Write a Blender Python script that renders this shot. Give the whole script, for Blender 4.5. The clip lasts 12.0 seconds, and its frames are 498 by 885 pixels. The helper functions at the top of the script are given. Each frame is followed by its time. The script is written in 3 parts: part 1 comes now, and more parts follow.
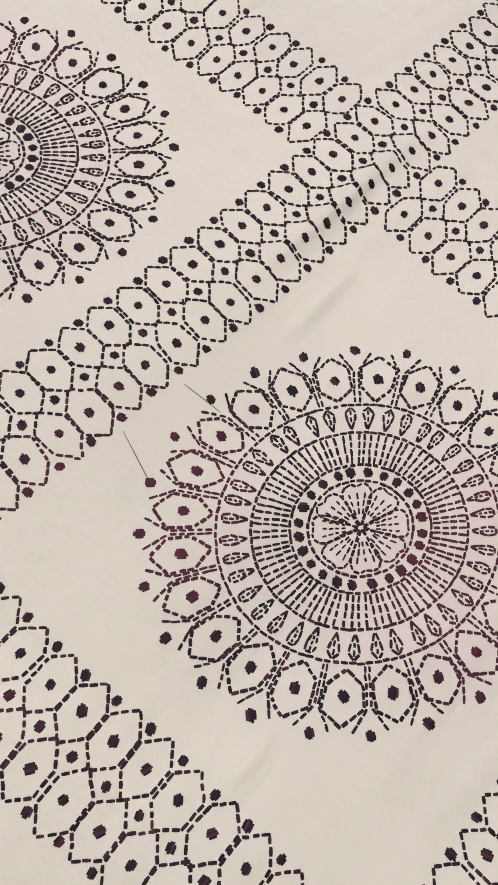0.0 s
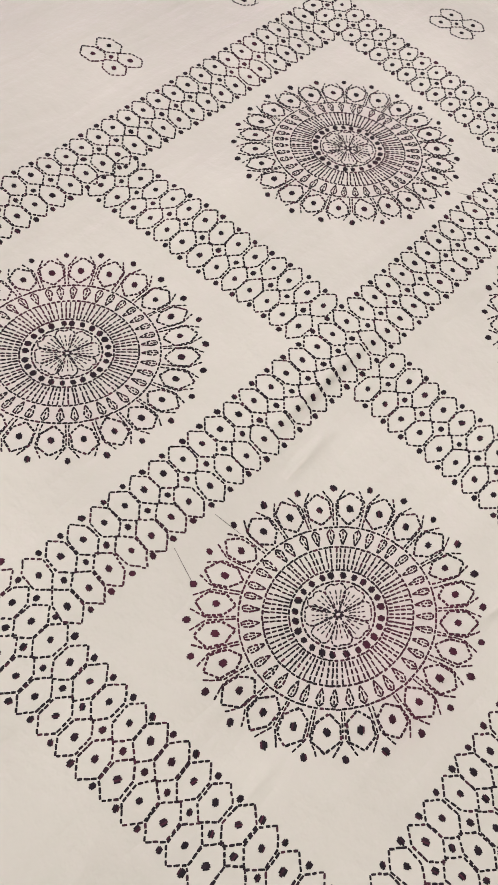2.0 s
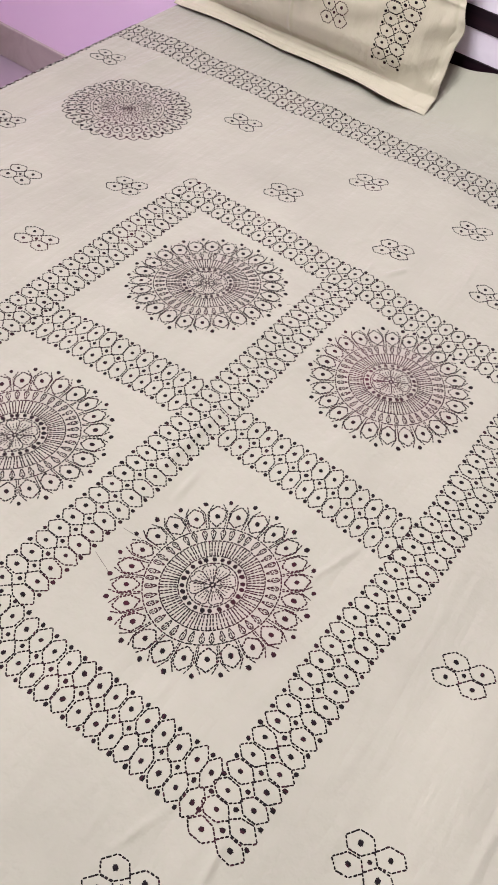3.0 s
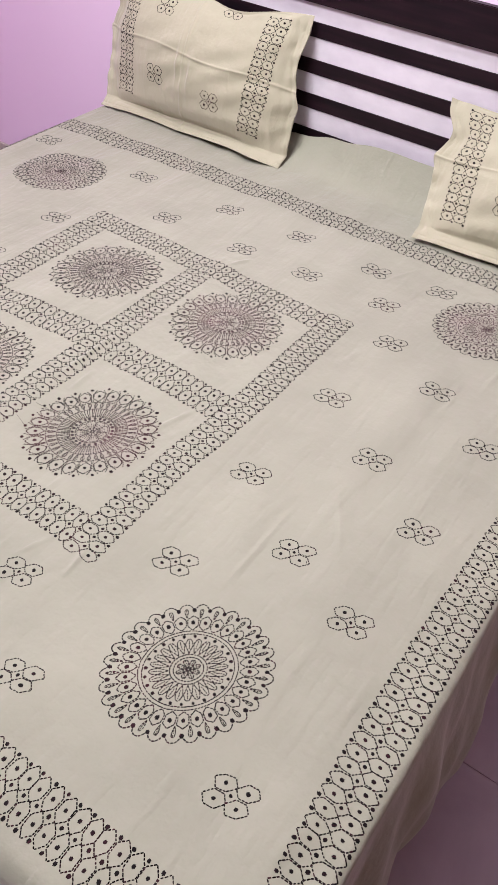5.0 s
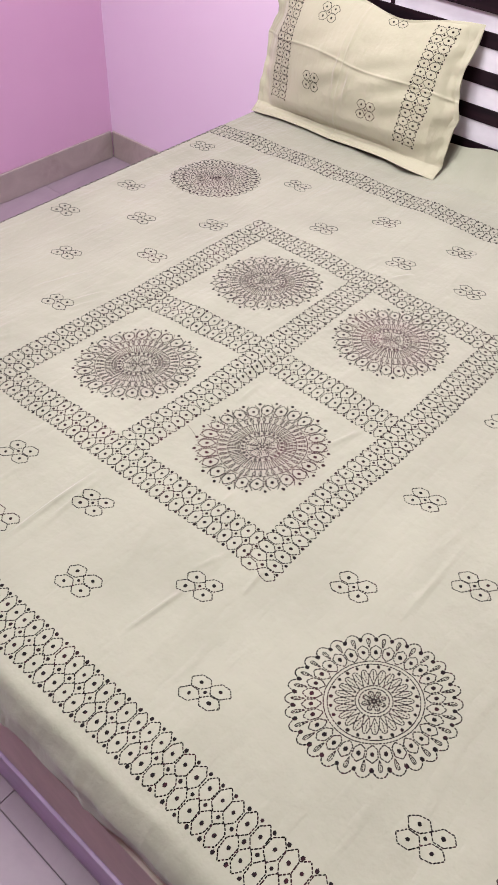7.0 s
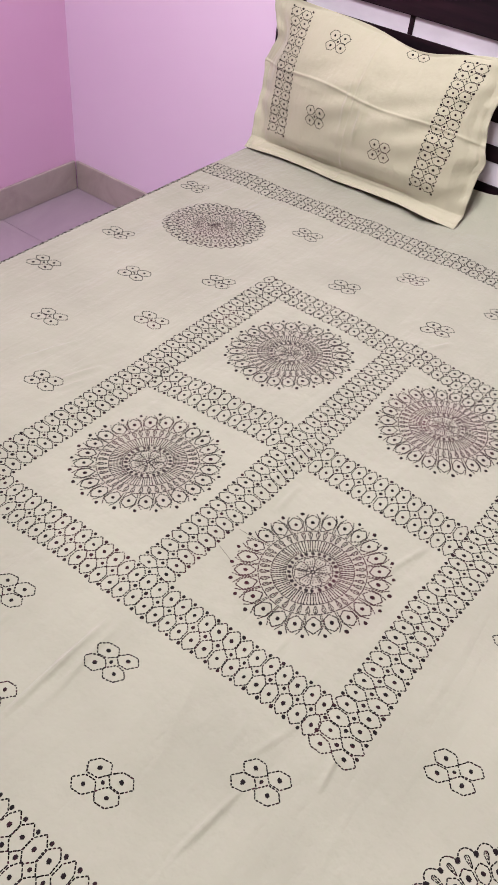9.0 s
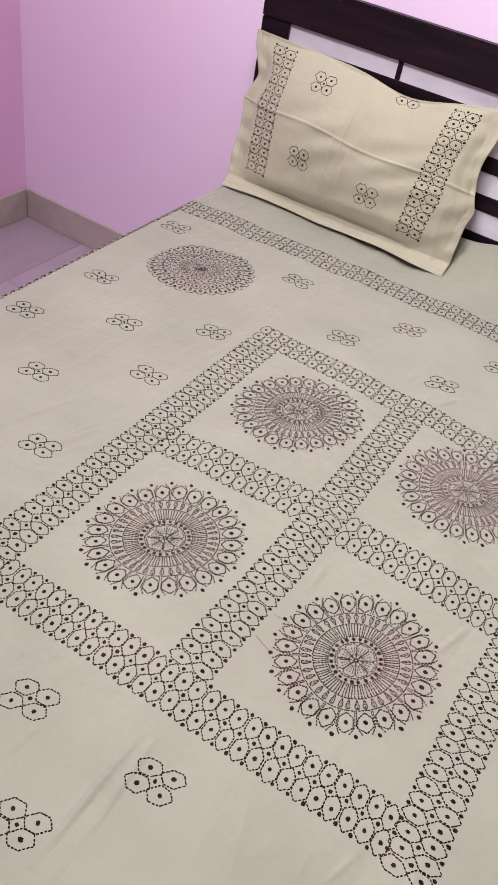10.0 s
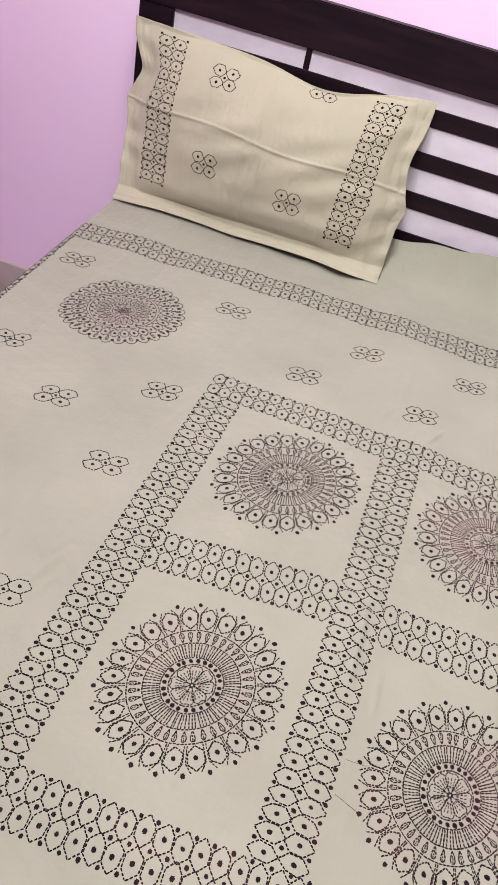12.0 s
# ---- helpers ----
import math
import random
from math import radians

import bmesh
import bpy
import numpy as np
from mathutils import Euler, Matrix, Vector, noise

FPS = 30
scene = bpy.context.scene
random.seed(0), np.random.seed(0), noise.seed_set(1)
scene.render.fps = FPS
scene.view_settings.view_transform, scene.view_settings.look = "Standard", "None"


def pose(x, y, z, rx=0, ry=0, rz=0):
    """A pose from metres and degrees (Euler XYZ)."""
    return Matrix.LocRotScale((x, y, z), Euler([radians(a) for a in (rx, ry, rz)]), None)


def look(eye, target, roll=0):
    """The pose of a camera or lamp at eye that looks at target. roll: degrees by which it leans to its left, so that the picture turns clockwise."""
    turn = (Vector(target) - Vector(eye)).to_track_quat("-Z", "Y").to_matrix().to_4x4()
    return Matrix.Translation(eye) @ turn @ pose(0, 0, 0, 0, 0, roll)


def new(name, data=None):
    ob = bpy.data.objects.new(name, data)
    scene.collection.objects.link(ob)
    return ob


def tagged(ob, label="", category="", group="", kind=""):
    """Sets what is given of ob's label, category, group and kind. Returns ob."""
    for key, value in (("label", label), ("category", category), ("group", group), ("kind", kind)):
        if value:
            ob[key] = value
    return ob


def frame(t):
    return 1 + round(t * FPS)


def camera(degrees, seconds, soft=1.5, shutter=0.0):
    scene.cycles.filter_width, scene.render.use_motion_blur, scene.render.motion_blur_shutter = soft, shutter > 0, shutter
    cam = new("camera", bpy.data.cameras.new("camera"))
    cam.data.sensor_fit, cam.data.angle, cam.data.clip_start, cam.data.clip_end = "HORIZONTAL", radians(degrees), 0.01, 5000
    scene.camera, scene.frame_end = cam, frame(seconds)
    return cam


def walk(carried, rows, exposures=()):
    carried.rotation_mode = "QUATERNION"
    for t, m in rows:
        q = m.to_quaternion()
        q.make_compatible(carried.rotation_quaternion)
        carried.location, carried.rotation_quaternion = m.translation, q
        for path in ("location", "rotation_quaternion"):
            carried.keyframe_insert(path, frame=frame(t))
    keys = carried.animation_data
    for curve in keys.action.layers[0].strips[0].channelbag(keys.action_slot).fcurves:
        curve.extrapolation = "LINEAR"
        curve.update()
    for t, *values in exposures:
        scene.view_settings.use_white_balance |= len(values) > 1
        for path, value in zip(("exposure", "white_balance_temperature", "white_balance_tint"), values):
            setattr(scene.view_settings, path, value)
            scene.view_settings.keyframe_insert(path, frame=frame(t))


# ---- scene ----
cam = camera(35.4, 12.0, soft=1.5)

PATH = [
    (0, (0.157, -0.351, 0.959), (-0.138, 0.329, -0.898), 21.5),
    (0.5, (0.093, -0.344, 0.988), (-0.315, 0.421, -0.814), 19.5),
    (1, (0.05, -0.344, 1.005), (-0.397, 0.438, -0.78), 20.3),
    (1.5, (0.084, -0.366, 1.056), (-0.364, 0.4, -0.737), 18.3),
    (2, (0.164, -0.408, 1.158), (-0.272, 0.396, -0.621), 16.6),
    (2.5, (0.305, -0.464, 1.276), (-0.239, 0.508, -0.385), 11.7),
    (2.7, (0.343, -0.49, 1.322), (-0.226, 0.525, -0.305), 10.6),
    (4.3, (0.698, -0.858, 1.505), (-0.014, 0.344, 0.074), 7.0),
    (4.5, (0.787, -0.871, 1.527), (0.055, 0.345, 0.118), 6.5),
    (5, (0.93, -0.898, 1.544), (0.195, 0.318, 0.136), 5.4),
    (5.5, (0.987, -0.915, 1.551), (0.238, 0.247, 0.106), 3.8),
    (6, (0.955, -0.932, 1.562), (0.239, 0.179, 0.061), 3.5),
    (6.5, (0.868, -0.975, 1.558), (0.033, 0.145, 0.127), 2.9),
    (7, (0.772, -0.972, 1.554), (-0.112, 0.119, 0.129), 3.1),
    (7.2, (0.734, -0.973, 1.55), (-0.143, 0.123, 0.125), 2.5),
    (8.8, (0.495, -0.876, 1.474), (-0.271, 0.345, 0.088), 6.8),
    (9, (0.456, -0.845, 1.469), (-0.328, 0.366, 0.083), 6.8),
    (9.5, (0.365, -0.791, 1.452), (-0.376, 0.467, 0.086), 9.0),
    (10, (0.25, -0.842, 1.451), (-0.384, 0.511, 0.122), 11.7),
    (10.5, (0.164, -0.875, 1.442), (-0.299, 0.595, 0.167), 14.0),
    (11, (0.093, -0.847, 1.435), (-0.281, 0.617, 0.126), 13.2),
    (11.5, (0.021, -0.761, 1.418), (-0.302, 0.69, 0.08), 12.8),
    (12, (-0.082, -0.69, 1.416), (-0.325, 0.777, 0.079), 14.0),
]
EXPOSURES = [(0, 0.20, 6210, 17), (2.5, 0.19, 6210, 17), (4.3, 0.11, 6280, 15.5), (5.0, 0.08, 6270, 15.5), (5.5, 0.2, 6400, 11.5), (6.0, 0.27, 6390, 10.5), (7.0, 0.26, 6340, 11), (9.0, 0.10, 6350, 13.5), (10.5, -0.16, 6340, 16), (11.0, -0.08, 6360, 15), (12, -0.05, 6390, 14.5)]
walk(cam, [(t, look(eye, target, roll)) for t, eye, target, roll in PATH], EXPOSURES)

# ---- light ----
world = bpy.data.worlds.new("world")
scene.world = world
world.use_nodes = True
world.node_tree.nodes["Background"].inputs[0].default_value = (1.0, 0.9, 0.9, 1)
world.node_tree.nodes["Background"].inputs[1].default_value = 0.02


def area_lamp(name, eye, target, sx, sy, watts, colour):
    la = bpy.data.lights.new(name, "AREA")
    la.shape, la.size, la.size_y, la.energy, la.color = "RECTANGLE", sx, sy, watts, colour
    ob = new(name, la)
    ob.matrix_world = look(eye, target)
    return ob


area_lamp("tube_lamp", (-0.38, -0.78, 2.62), (0.95, 0.85, 1.45), 1.2, 0.2, 62.0, (1.0, 0.99, 0.94))
# added fill with no known source, evens brightness towards the head end
area_lamp("head_fill_lamp", (-0.36, 0.40, 2.72), (0.30, 0.52, 1.95), 0.3, 0.3, 27.0, (1.0, 0.99, 0.94))

# ---- materials ----


def nodes_of(name):
    m = bpy.data.materials.new(name)
    m.use_nodes = True
    nt = m.node_tree
    return m, nt, nt.nodes["Principled BSDF"]


def add(nt, kind, **ins):
    n = nt.nodes.new(kind)
    for k, v in ins.items():
        n.inputs[k.replace("_", " ")].default_value = v
    return n


def noise_tex(nt, scale, detail=4.0, rough=0.6, coord="Object"):
    tc = nt.nodes.new("ShaderNodeTexCoord")
    n = add(nt, "ShaderNodeTexNoise", Scale=scale, Detail=detail, Roughness=rough)
    nt.links.new(tc.outputs[coord], n.inputs["Vector"])
    return n


def ramp(nt, src, stops):
    r = nt.nodes.new("ShaderNodeValToRGB")
    while len(r.color_ramp.elements) < len(stops):
        r.color_ramp.elements.new(0.5)
    for e, (p, c) in zip(r.color_ramp.elements, stops):
        e.position, e.color = p, (*c, 1)
    nt.links.new(src, r.inputs[0])
    return r


def bump(nt, bsdf, src, strength, distance):
    b = add(nt, "ShaderNodeBump", Strength=strength, Distance=distance)
    nt.links.new(src, b.inputs["Height"])
    prior = bsdf.inputs["Normal"].links
    if prior:
        nt.links.new(prior[0].from_socket, b.inputs["Normal"])
    nt.links.new(b.outputs[0], bsdf.inputs["Normal"])


def spots(nt, places):
    """How strongly round marks at (x, y, radius, weight) show, uneven at their rims."""
    tc = nt.nodes.new("ShaderNodeTexCoord")
    total = None
    for x, y, radius, weight in places:
        d = nt.nodes.new("ShaderNodeVectorMath")
        d.operation = "DISTANCE"
        d.inputs[1].default_value = (x, y, TOP)
        nt.links.new(tc.outputs["Object"], d.inputs[0])
        mr = nt.nodes.new("ShaderNodeMapRange")
        mr.interpolation_type = "SMOOTHSTEP"
        for key, value in (("From Min", radius * 0.5), ("From Max", radius), ("To Min", weight), ("To Max", 0.0)):
            mr.inputs[key].default_value = value
        nt.links.new(d.outputs["Value"], mr.inputs["Value"])
        if total is None:
            total = mr.outputs[0]
        else:
            both = nt.nodes.new("ShaderNodeMath")
            both.operation = "ADD"
            nt.links.new(total, both.inputs[0])
            nt.links.new(mr.outputs[0], both.inputs[1])
            total = both.outputs[0]
    uneven = nt.nodes.new("ShaderNodeMath")
    uneven.operation = "MULTIPLY"
    nt.links.new(total, uneven.inputs[0])
    nt.links.new(ramp(nt, noise_tex(nt, 16, 3).outputs["Fac"], [(0.3, (0.25, 0.25, 0.25)), (0.62, (1, 1, 1))]).outputs[0], uneven.inputs[1])
    return uneven.outputs[0]


def cotton(name, c1, c2, marks=()):
    m, nt, b = nodes_of(name)
    big = noise_tex(nt, 3.5, 3)
    r = ramp(nt, big.outputs["Fac"], [(0.3, c1), (0.7, c2)])
    colour = r.outputs[0]
    if marks:
        # rosy traces of the drawing ink under the stitching
        mix = nt.nodes.new("ShaderNodeMixRGB")
        mix.inputs[2].default_value = (0.30, 0.215, 0.225, 1)
        nt.links.new(spots(nt, marks), mix.inputs[0])
        nt.links.new(colour, mix.inputs[1])
        colour = mix.outputs[0]
    nt.links.new(colour, b.inputs["Base Color"])
    b.inputs["Roughness"].default_value = 0.82
    b.inputs["Sheen Weight"].default_value = 0.35
    b.inputs["Specular IOR Level"].default_value = 0.3
    soft = noise_tex(nt, 14, 5, 0.55)
    bump(nt, b, soft.outputs["Fac"], 0.55, 0.010)
    # puckers drawn out along the cloth, and small crinkles
    for turn, stretch, depth in ((0.5, (30, 5, 8), 0.006), (-0.9, (38, 7, 9), 0.004)):
        tc = nt.nodes.new("ShaderNodeTexCoord")
        mp = nt.nodes.new("ShaderNodeMapping")
        mp.inputs["Rotation"].default_value = (0, 0, turn)
        mp.inputs["Scale"].default_value = stretch
        n = add(nt, "ShaderNodeTexNoise", Scale=1.0, Detail=2.0, Roughness=0.5)
        nt.links.new(tc.outputs["Object"], mp.inputs[0])
        nt.links.new(mp.outputs[0], n.inputs["Vector"])
        sharp = ramp(nt, n.outputs["Fac"], [(0.50, (0, 0, 0)), (0.78, (1, 1, 1))])
        bump(nt, b, sharp.outputs[0], 0.26, depth)
    crinkle = noise_tex(nt, 48, 3, 0.5)
    bump(nt, b, crinkle.outputs["Fac"], 0.4, 0.0018)
    weave = noise_tex(nt, 900, 2)
    bump(nt, b, weave.outputs["Fac"], 0.25, 0.0004)
    return m


def thread_material():
    m, nt, b = nodes_of("black_thread")
    g = nt.nodes.new("ShaderNodeNewGeometry")
    black = ramp(nt, g.outputs["Random Per Island"], [(0.0, (0.003, 0.002, 0.003)), (0.8, (0.009, 0.005, 0.007)), (1.0, (0.035, 0.008, 0.014))])
    # the thread was dyed in lengths: it turns maroon here and there
    lengths = ramp(nt, noise_tex(nt, 7, 2).outputs["Fac"], [(0.60, (0, 0, 0)), (0.70, (0.6, 0.6, 0.6))])
    both = nt.nodes.new("ShaderNodeMath")
    both.operation, both.use_clamp = "ADD", True
    nt.links.new(lengths.outputs[0], both.inputs[0])
    nt.links.new(spots(nt, RED_THREAD), both.inputs[1])
    mix = nt.nodes.new("ShaderNodeMixRGB")
    mix.inputs[2].default_value = (0.046, 0.008, 0.016, 1)
    nt.links.new(both.outputs[0], mix.inputs[0])
    nt.links.new(black.outputs[0], mix.inputs[1])
    nt.links.new(mix.outputs[0], b.inputs["Base Color"])
    b.inputs["Roughness"].default_value = 0.7
    b.inputs["Specular IOR Level"].default_value = 0.12
    return m


def painted_wall(name, c1, c2):
    m, nt, b = nodes_of(name)
    big = noise_tex(nt, 1.3, 4)
    r = ramp(nt, big.outputs["Fac"], [(0.3, c1), (0.7, c2)])
    nt.links.new(r.outputs[0], b.inputs["Base Color"])
    b.inputs["Roughness"].default_value = 0.5
    fine = noise_tex(nt, 60, 4)
    bump(nt, b, fine.outputs["Fac"], 0.15, 0.002)
    return m


def dark_wood():
    m, nt, b = nodes_of("dark_stained_wood")
    tc = nt.nodes.new("ShaderNodeTexCoord")
    mp = nt.nodes.new("ShaderNodeMapping")
    mp.inputs["Scale"].default_value = (3, 40, 40)
    n = add(nt, "ShaderNodeTexNoise", Scale=2.0, Detail=6.0)
    nt.links.new(tc.outputs["Object"], mp.inputs[0])
    nt.links.new(mp.outputs[0], n.inputs["Vector"])
    r = ramp(nt, n.outputs["Fac"], [(0.3, (0.006, 0.003, 0.006)), (0.75, (0.020, 0.008, 0.013))])
    nt.links.new(r.outputs[0], b.inputs["Base Color"])
    b.inputs["Roughness"].default_value = 0.42
    b.inputs["Specular IOR Level"].default_value = 0.2
    bump(nt, b, n.outputs["Fac"], 0.08, 0.001)
    return m


def white_laminate():
    m, nt, b = nodes_of("white_laminate")
    tc = nt.nodes.new("ShaderNodeTexCoord")
    mp = nt.nodes.new("ShaderNodeMapping")
    mp.inputs["Scale"].default_value = (5, 6, 9)
    n = add(nt, "ShaderNodeTexNoise", Scale=3.0, Detail=5.0)
    nt.links.new(tc.outputs["Object"], mp.inputs[0])
    nt.links.new(mp.outputs[0], n.inputs["Vector"])
    r = ramp(nt, n.outputs["Fac"], [(0.3, (0.64, 0.59, 0.68)), (0.7, (0.74, 0.69, 0.78))])
    nt.links.new(r.outputs[0], b.inputs["Base Color"])
    b.inputs["Roughness"].default_value = 0.4
    bump(nt, b, n.outputs["Fac"], 0.1, 0.001)
    return m


def stone(name, c1, c2, c3, scale, rough):
    m, nt, b = nodes_of(name)
    n = noise_tex(nt, scale, 8, 0.65)
    n.inputs["Distortion"].default_value = 1.2
    r = ramp(nt, n.outputs["Fac"], [(0.25, c1), (0.5, c2), (0.75, c3)])
    oi = nt.nodes.new("ShaderNodeObjectInfo")
    hsv = nt.nodes.new("ShaderNodeHueSaturation")
    mr = nt.nodes.new("ShaderNodeMapRange")
    mr.inputs["To Min"].default_value, mr.inputs["To Max"].default_value = 0.92, 1.06
    nt.links.new(oi.outputs["Random"], mr.inputs["Value"])
    nt.links.new(mr.outputs[0], hsv.inputs["Value"])
    nt.links.new(r.outputs[0], hsv.inputs["Color"])
    nt.links.new(hsv.outputs[0], b.inputs["Base Color"])
    b.inputs["Roughness"].default_value = rough
    return m


def plain(name, c, rough, k=0.8):
    m, nt, b = nodes_of(name)
    n = noise_tex(nt, 12, 5)
    r = ramp(nt, n.outputs["Fac"], [(0.3, tuple(v * k for v in c)), (0.7, c)])
    nt.links.new(r.outputs[0], b.inputs["Base Color"])
    b.inputs["Roughness"].default_value = rough
    return m


TOP = 0.55
INK = [(0.170, -0.190, 0.125, 0.15), (0.215, -0.180, 0.09, 0.15), (0.172, 0.219, 0.125, 0.28), (-0.156, 0.207, 0.125, 0.24), (-0.161, -0.187, 0.125, 0.25),
       (0.620, 0.576, 0.12, 0.35), (-0.578, 0.489, 0.12, 0.29), (0.602, -0.459, 0.12, 0.10)]
RED_THREAD = [(0.245, -0.160, 0.085, 0.8), (0.075, -0.270, 0.085, 0.8), (0.175, 0.213, 0.12, 0.4), (0.620, 0.576, 0.12, 0.7), (-0.54, 0.45, 0.08, 0.5)]
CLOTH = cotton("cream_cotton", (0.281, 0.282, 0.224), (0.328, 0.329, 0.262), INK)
# the spread's cotton, colour lightened to make up for weaker light on the pillows
CASE = cotton("cream_cotton_lightened", (0.385, 0.365, 0.272), (0.44, 0.417, 0.315))
THREAD = thread_material()
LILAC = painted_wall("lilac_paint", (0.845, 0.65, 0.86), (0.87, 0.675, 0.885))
# pinker and darker than the north wall's colour
PINK = painted_wall("pink_lilac_wall", (0.74, 0.445, 0.675), (0.78, 0.48, 0.715))
# picked to dim and warm the light bounced onto the right skirt
BOUNCE_BROWN = painted_wall("warm_bounce_brown", (0.100, 0.048, 0.014), (0.125, 0.061, 0.018))
WHITE = painted_wall("white_ceiling_paint", (0.78, 0.78, 0.78), (0.82, 0.82, 0.82))
WOOD, LAMINATE = dark_wood(), white_laminate()
TILE = stone("marble_tile", (0.315, 0.250, 0.310), (0.380, 0.305, 0.370), (0.445, 0.365, 0.430), 2.2, 0.5)
SKIRTING = stone("beige_stone_skirting", (0.34, 0.28, 0.26), (0.42, 0.36, 0.34), (0.48, 0.42, 0.40), 6, 0.3)
SCRAP = plain("dark_scrap", (0.02, 0.015, 0.03), 0.9)
GROUT = plain("dark_grout", (0.16, 0.13, 0.15), 0.9)
MAUVE = plain("mauve_laminate", (0.61, 0.505, 0.445), 0.5)
PURPLE = plain("lilac_laminate", (0.56, 0.43, 0.68), 0.4)
MATTRESS = plain("mattress_ticking", (0.6, 0.56, 0.5), 0.9)

# ---- mesh helpers ----


def mesh_object(name, verts, faces, material, parent=None, label="", smooth=False):
    me = bpy.data.meshes.new(name)
    me.from_pydata(verts, [], faces)
    if smooth:
        me.polygons.foreach_set("use_smooth", [True] * len(me.polygons))
    me.materials.append(material)
    ob = new(name, me)
    ob.parent = parent
    if label:
        tagged(ob, label)
    return ob


def part(name, bm, material, parent, label="", smooth=False):
    me = bpy.data.meshes.new(name)
    bm.to_mesh(me)
    bm.free()
    if smooth:
        me.polygons.foreach_set("use_smooth", [True] * len(me.polygons))
    me.materials.append(material)
    ob = new(name, me)
    ob.parent = parent
    if label:
        tagged(ob, label)
    return ob


def box(x0, x1, y0, y1, z0, z1, bevel=0.0, segments=2):
    bm = bmesh.new()
    bmesh.ops.create_cube(bm, size=1)
    for v in bm.verts:
        v.co = Vector(((x0 + x1) / 2 + v.co.x * (x1 - x0), (y0 + y1) / 2 + v.co.y * (y1 - y0), (z0 + z1) / 2 + v.co.z * (z1 - z0)))
    if bevel:
        bmesh.ops.bevel(bm, geom=bm.edges[:], offset=bevel, segments=segments, affect="EDGES")
    return bm


def grid_faces(nu, nv, flip=False):
    i, j = np.meshgrid(np.arange(nu - 1), np.arange(nv - 1), indexing="ij")
    a = (i * nv + j).ravel()
    f = np.stack([a, a + nv, a + nv + 1, a + 1], 1)
    return f[:, ::-1] if flip else f


# ---- the bed's cloth as a sheet: places on it by x and y of the flat top ----
LEFT, RIGHT, FOOT, HEAD = -0.785, 0.902, -0.762, 1.02
BEND, SHARP = 0.022, 0.012

# raised creases: ends, height, width
CREASES = [
    (0.005, -0.64, 0.008, -0.43, 0.0024, 0.005), (0.020, -0.13, 0.018, 0.06, 0.0028, 0.009), (0.558, -0.334, 0.558, -0.10, 0.0008, 0.006),
    (0.270, -0.615, 0.285, -0.505, 0.0020, 0.005), (0.268, -0.472, 0.283, -0.420, 0.0014, 0.005), (0.209, -0.35, 0.207, -0.30, 0.0012, 0.006),
    (0.061, -0.14, 0.057, -0.06, 0.0016, 0.006), (0.031, 0.28, 0.013, 0.44, 0.0018, 0.005), (0.356, -0.455, 0.349, -0.40, 0.0014, 0.005),
    (0.034, -0.60, 0.022, -0.42, 0.0014, 0.006), (-0.419, -0.155, -0.389, -0.06, 0.0016, 0.007), (0.249, -0.13, 0.282, -0.03, 0.0014, 0.006),
    (-0.517, -0.175, -0.471, -0.03, 0.0014, 0.008), (-0.55, -0.20, -0.20, -0.47, 0.0008, 0.009), (0.04, 0.41, 0.07, 0.47, 0.0014, 0.006),
]
crease_rng = random.Random(11)
for k in range(46):
    cx, cy = crease_rng.uniform(-0.72, 0.84), crease_rng.uniform(-0.68, 0.70)
    turn, half = crease_rng.gauss(0.06, 0.28), crease_rng.uniform(0.025, 0.11)
    CREASES.append((cx - half * math.sin(turn), cy - half * math.cos(turn), cx + half * math.sin(turn), cy + half * math.cos(turn),
                    crease_rng.uniform(0.0003, 0.0009), crease_rng.uniform(0.005, 0.010)))


def swell(u, v):
    u, v = np.asarray(u, float), np.asarray(v, float)
    z = 0.0018 * np.sin(5.1 * u + 2.3 * v + 0.4) * np.sin(3.7 * v - 1.9 * u) + 0.0011 * np.sin(13.0 * u + 4.0 * v) * np.sin(9.0 * v - 3.0 * u + 1.0)
    z = z + 0.0008 * np.sin(37.0 * u + 9.0 * np.sin(4.0 * v)) * np.sin(6.0 * v + 2.0)
    for k, (fx, fy, ph) in enumerate(((21.0, 3.0, 0.3), (33.0, -5.0, 1.9), (47.0, 6.0, 4.0), (28.0, 9.0, 2.2), (-18.0, 12.0, 5.1), (55.0, -2.0, 0.8))):
        z = z + 0.0015 * np.sin(fx * u + fy * v + ph) * np.sin(3.1 * v + 2.7 * k + 2.0 * np.sin(2.3 * u + k)) ** 2
    for x0, y0, x1, y1, h, w in CREASES:
        dx, dy = x1 - x0, y1 - y0
        n2 = dx * dx + dy * dy
        t = np.clip(((u - x0) * dx + (v - y0) * dy) / n2, 0, 1)
        d2 = (u - x0 - t * dx) ** 2 + (v - y0 - t * dy) ** 2
        z = z + 2.2 * h * np.exp(-d2 / (0.55 * w * w)) * np.clip(4 * t * (1 - t), 0, 1)
    # broad hollows and rises of the mattress under the cloth
    for x0, y0, h in ((-0.17, -0.18, -0.006), (0.17, -0.19, -0.003), (0.18, 0.21, 0.008), (-0.15, 0.20, 0.004), (0.75, -0.56, 0.004), (0.06, -0.49, 0.005)):
        z = z + h * np.exp(-((u - x0) ** 2 + (v - y0) ** 2) / 0.014)
    edge = np.minimum(np.minimum(u - LEFT, RIGHT - u), v - FOOT)
    z = z * np.clip(edge / 0.05, 0, 1)
    lift = np.clip((u + 0.28) / 0.42, 0, 1)
    z = z + (0.055 + 0.042 * lift * lift * (3 - 2 * lift)) * np.clip((v - 0.915) / 0.105, 0, 1) ** 2
    return z


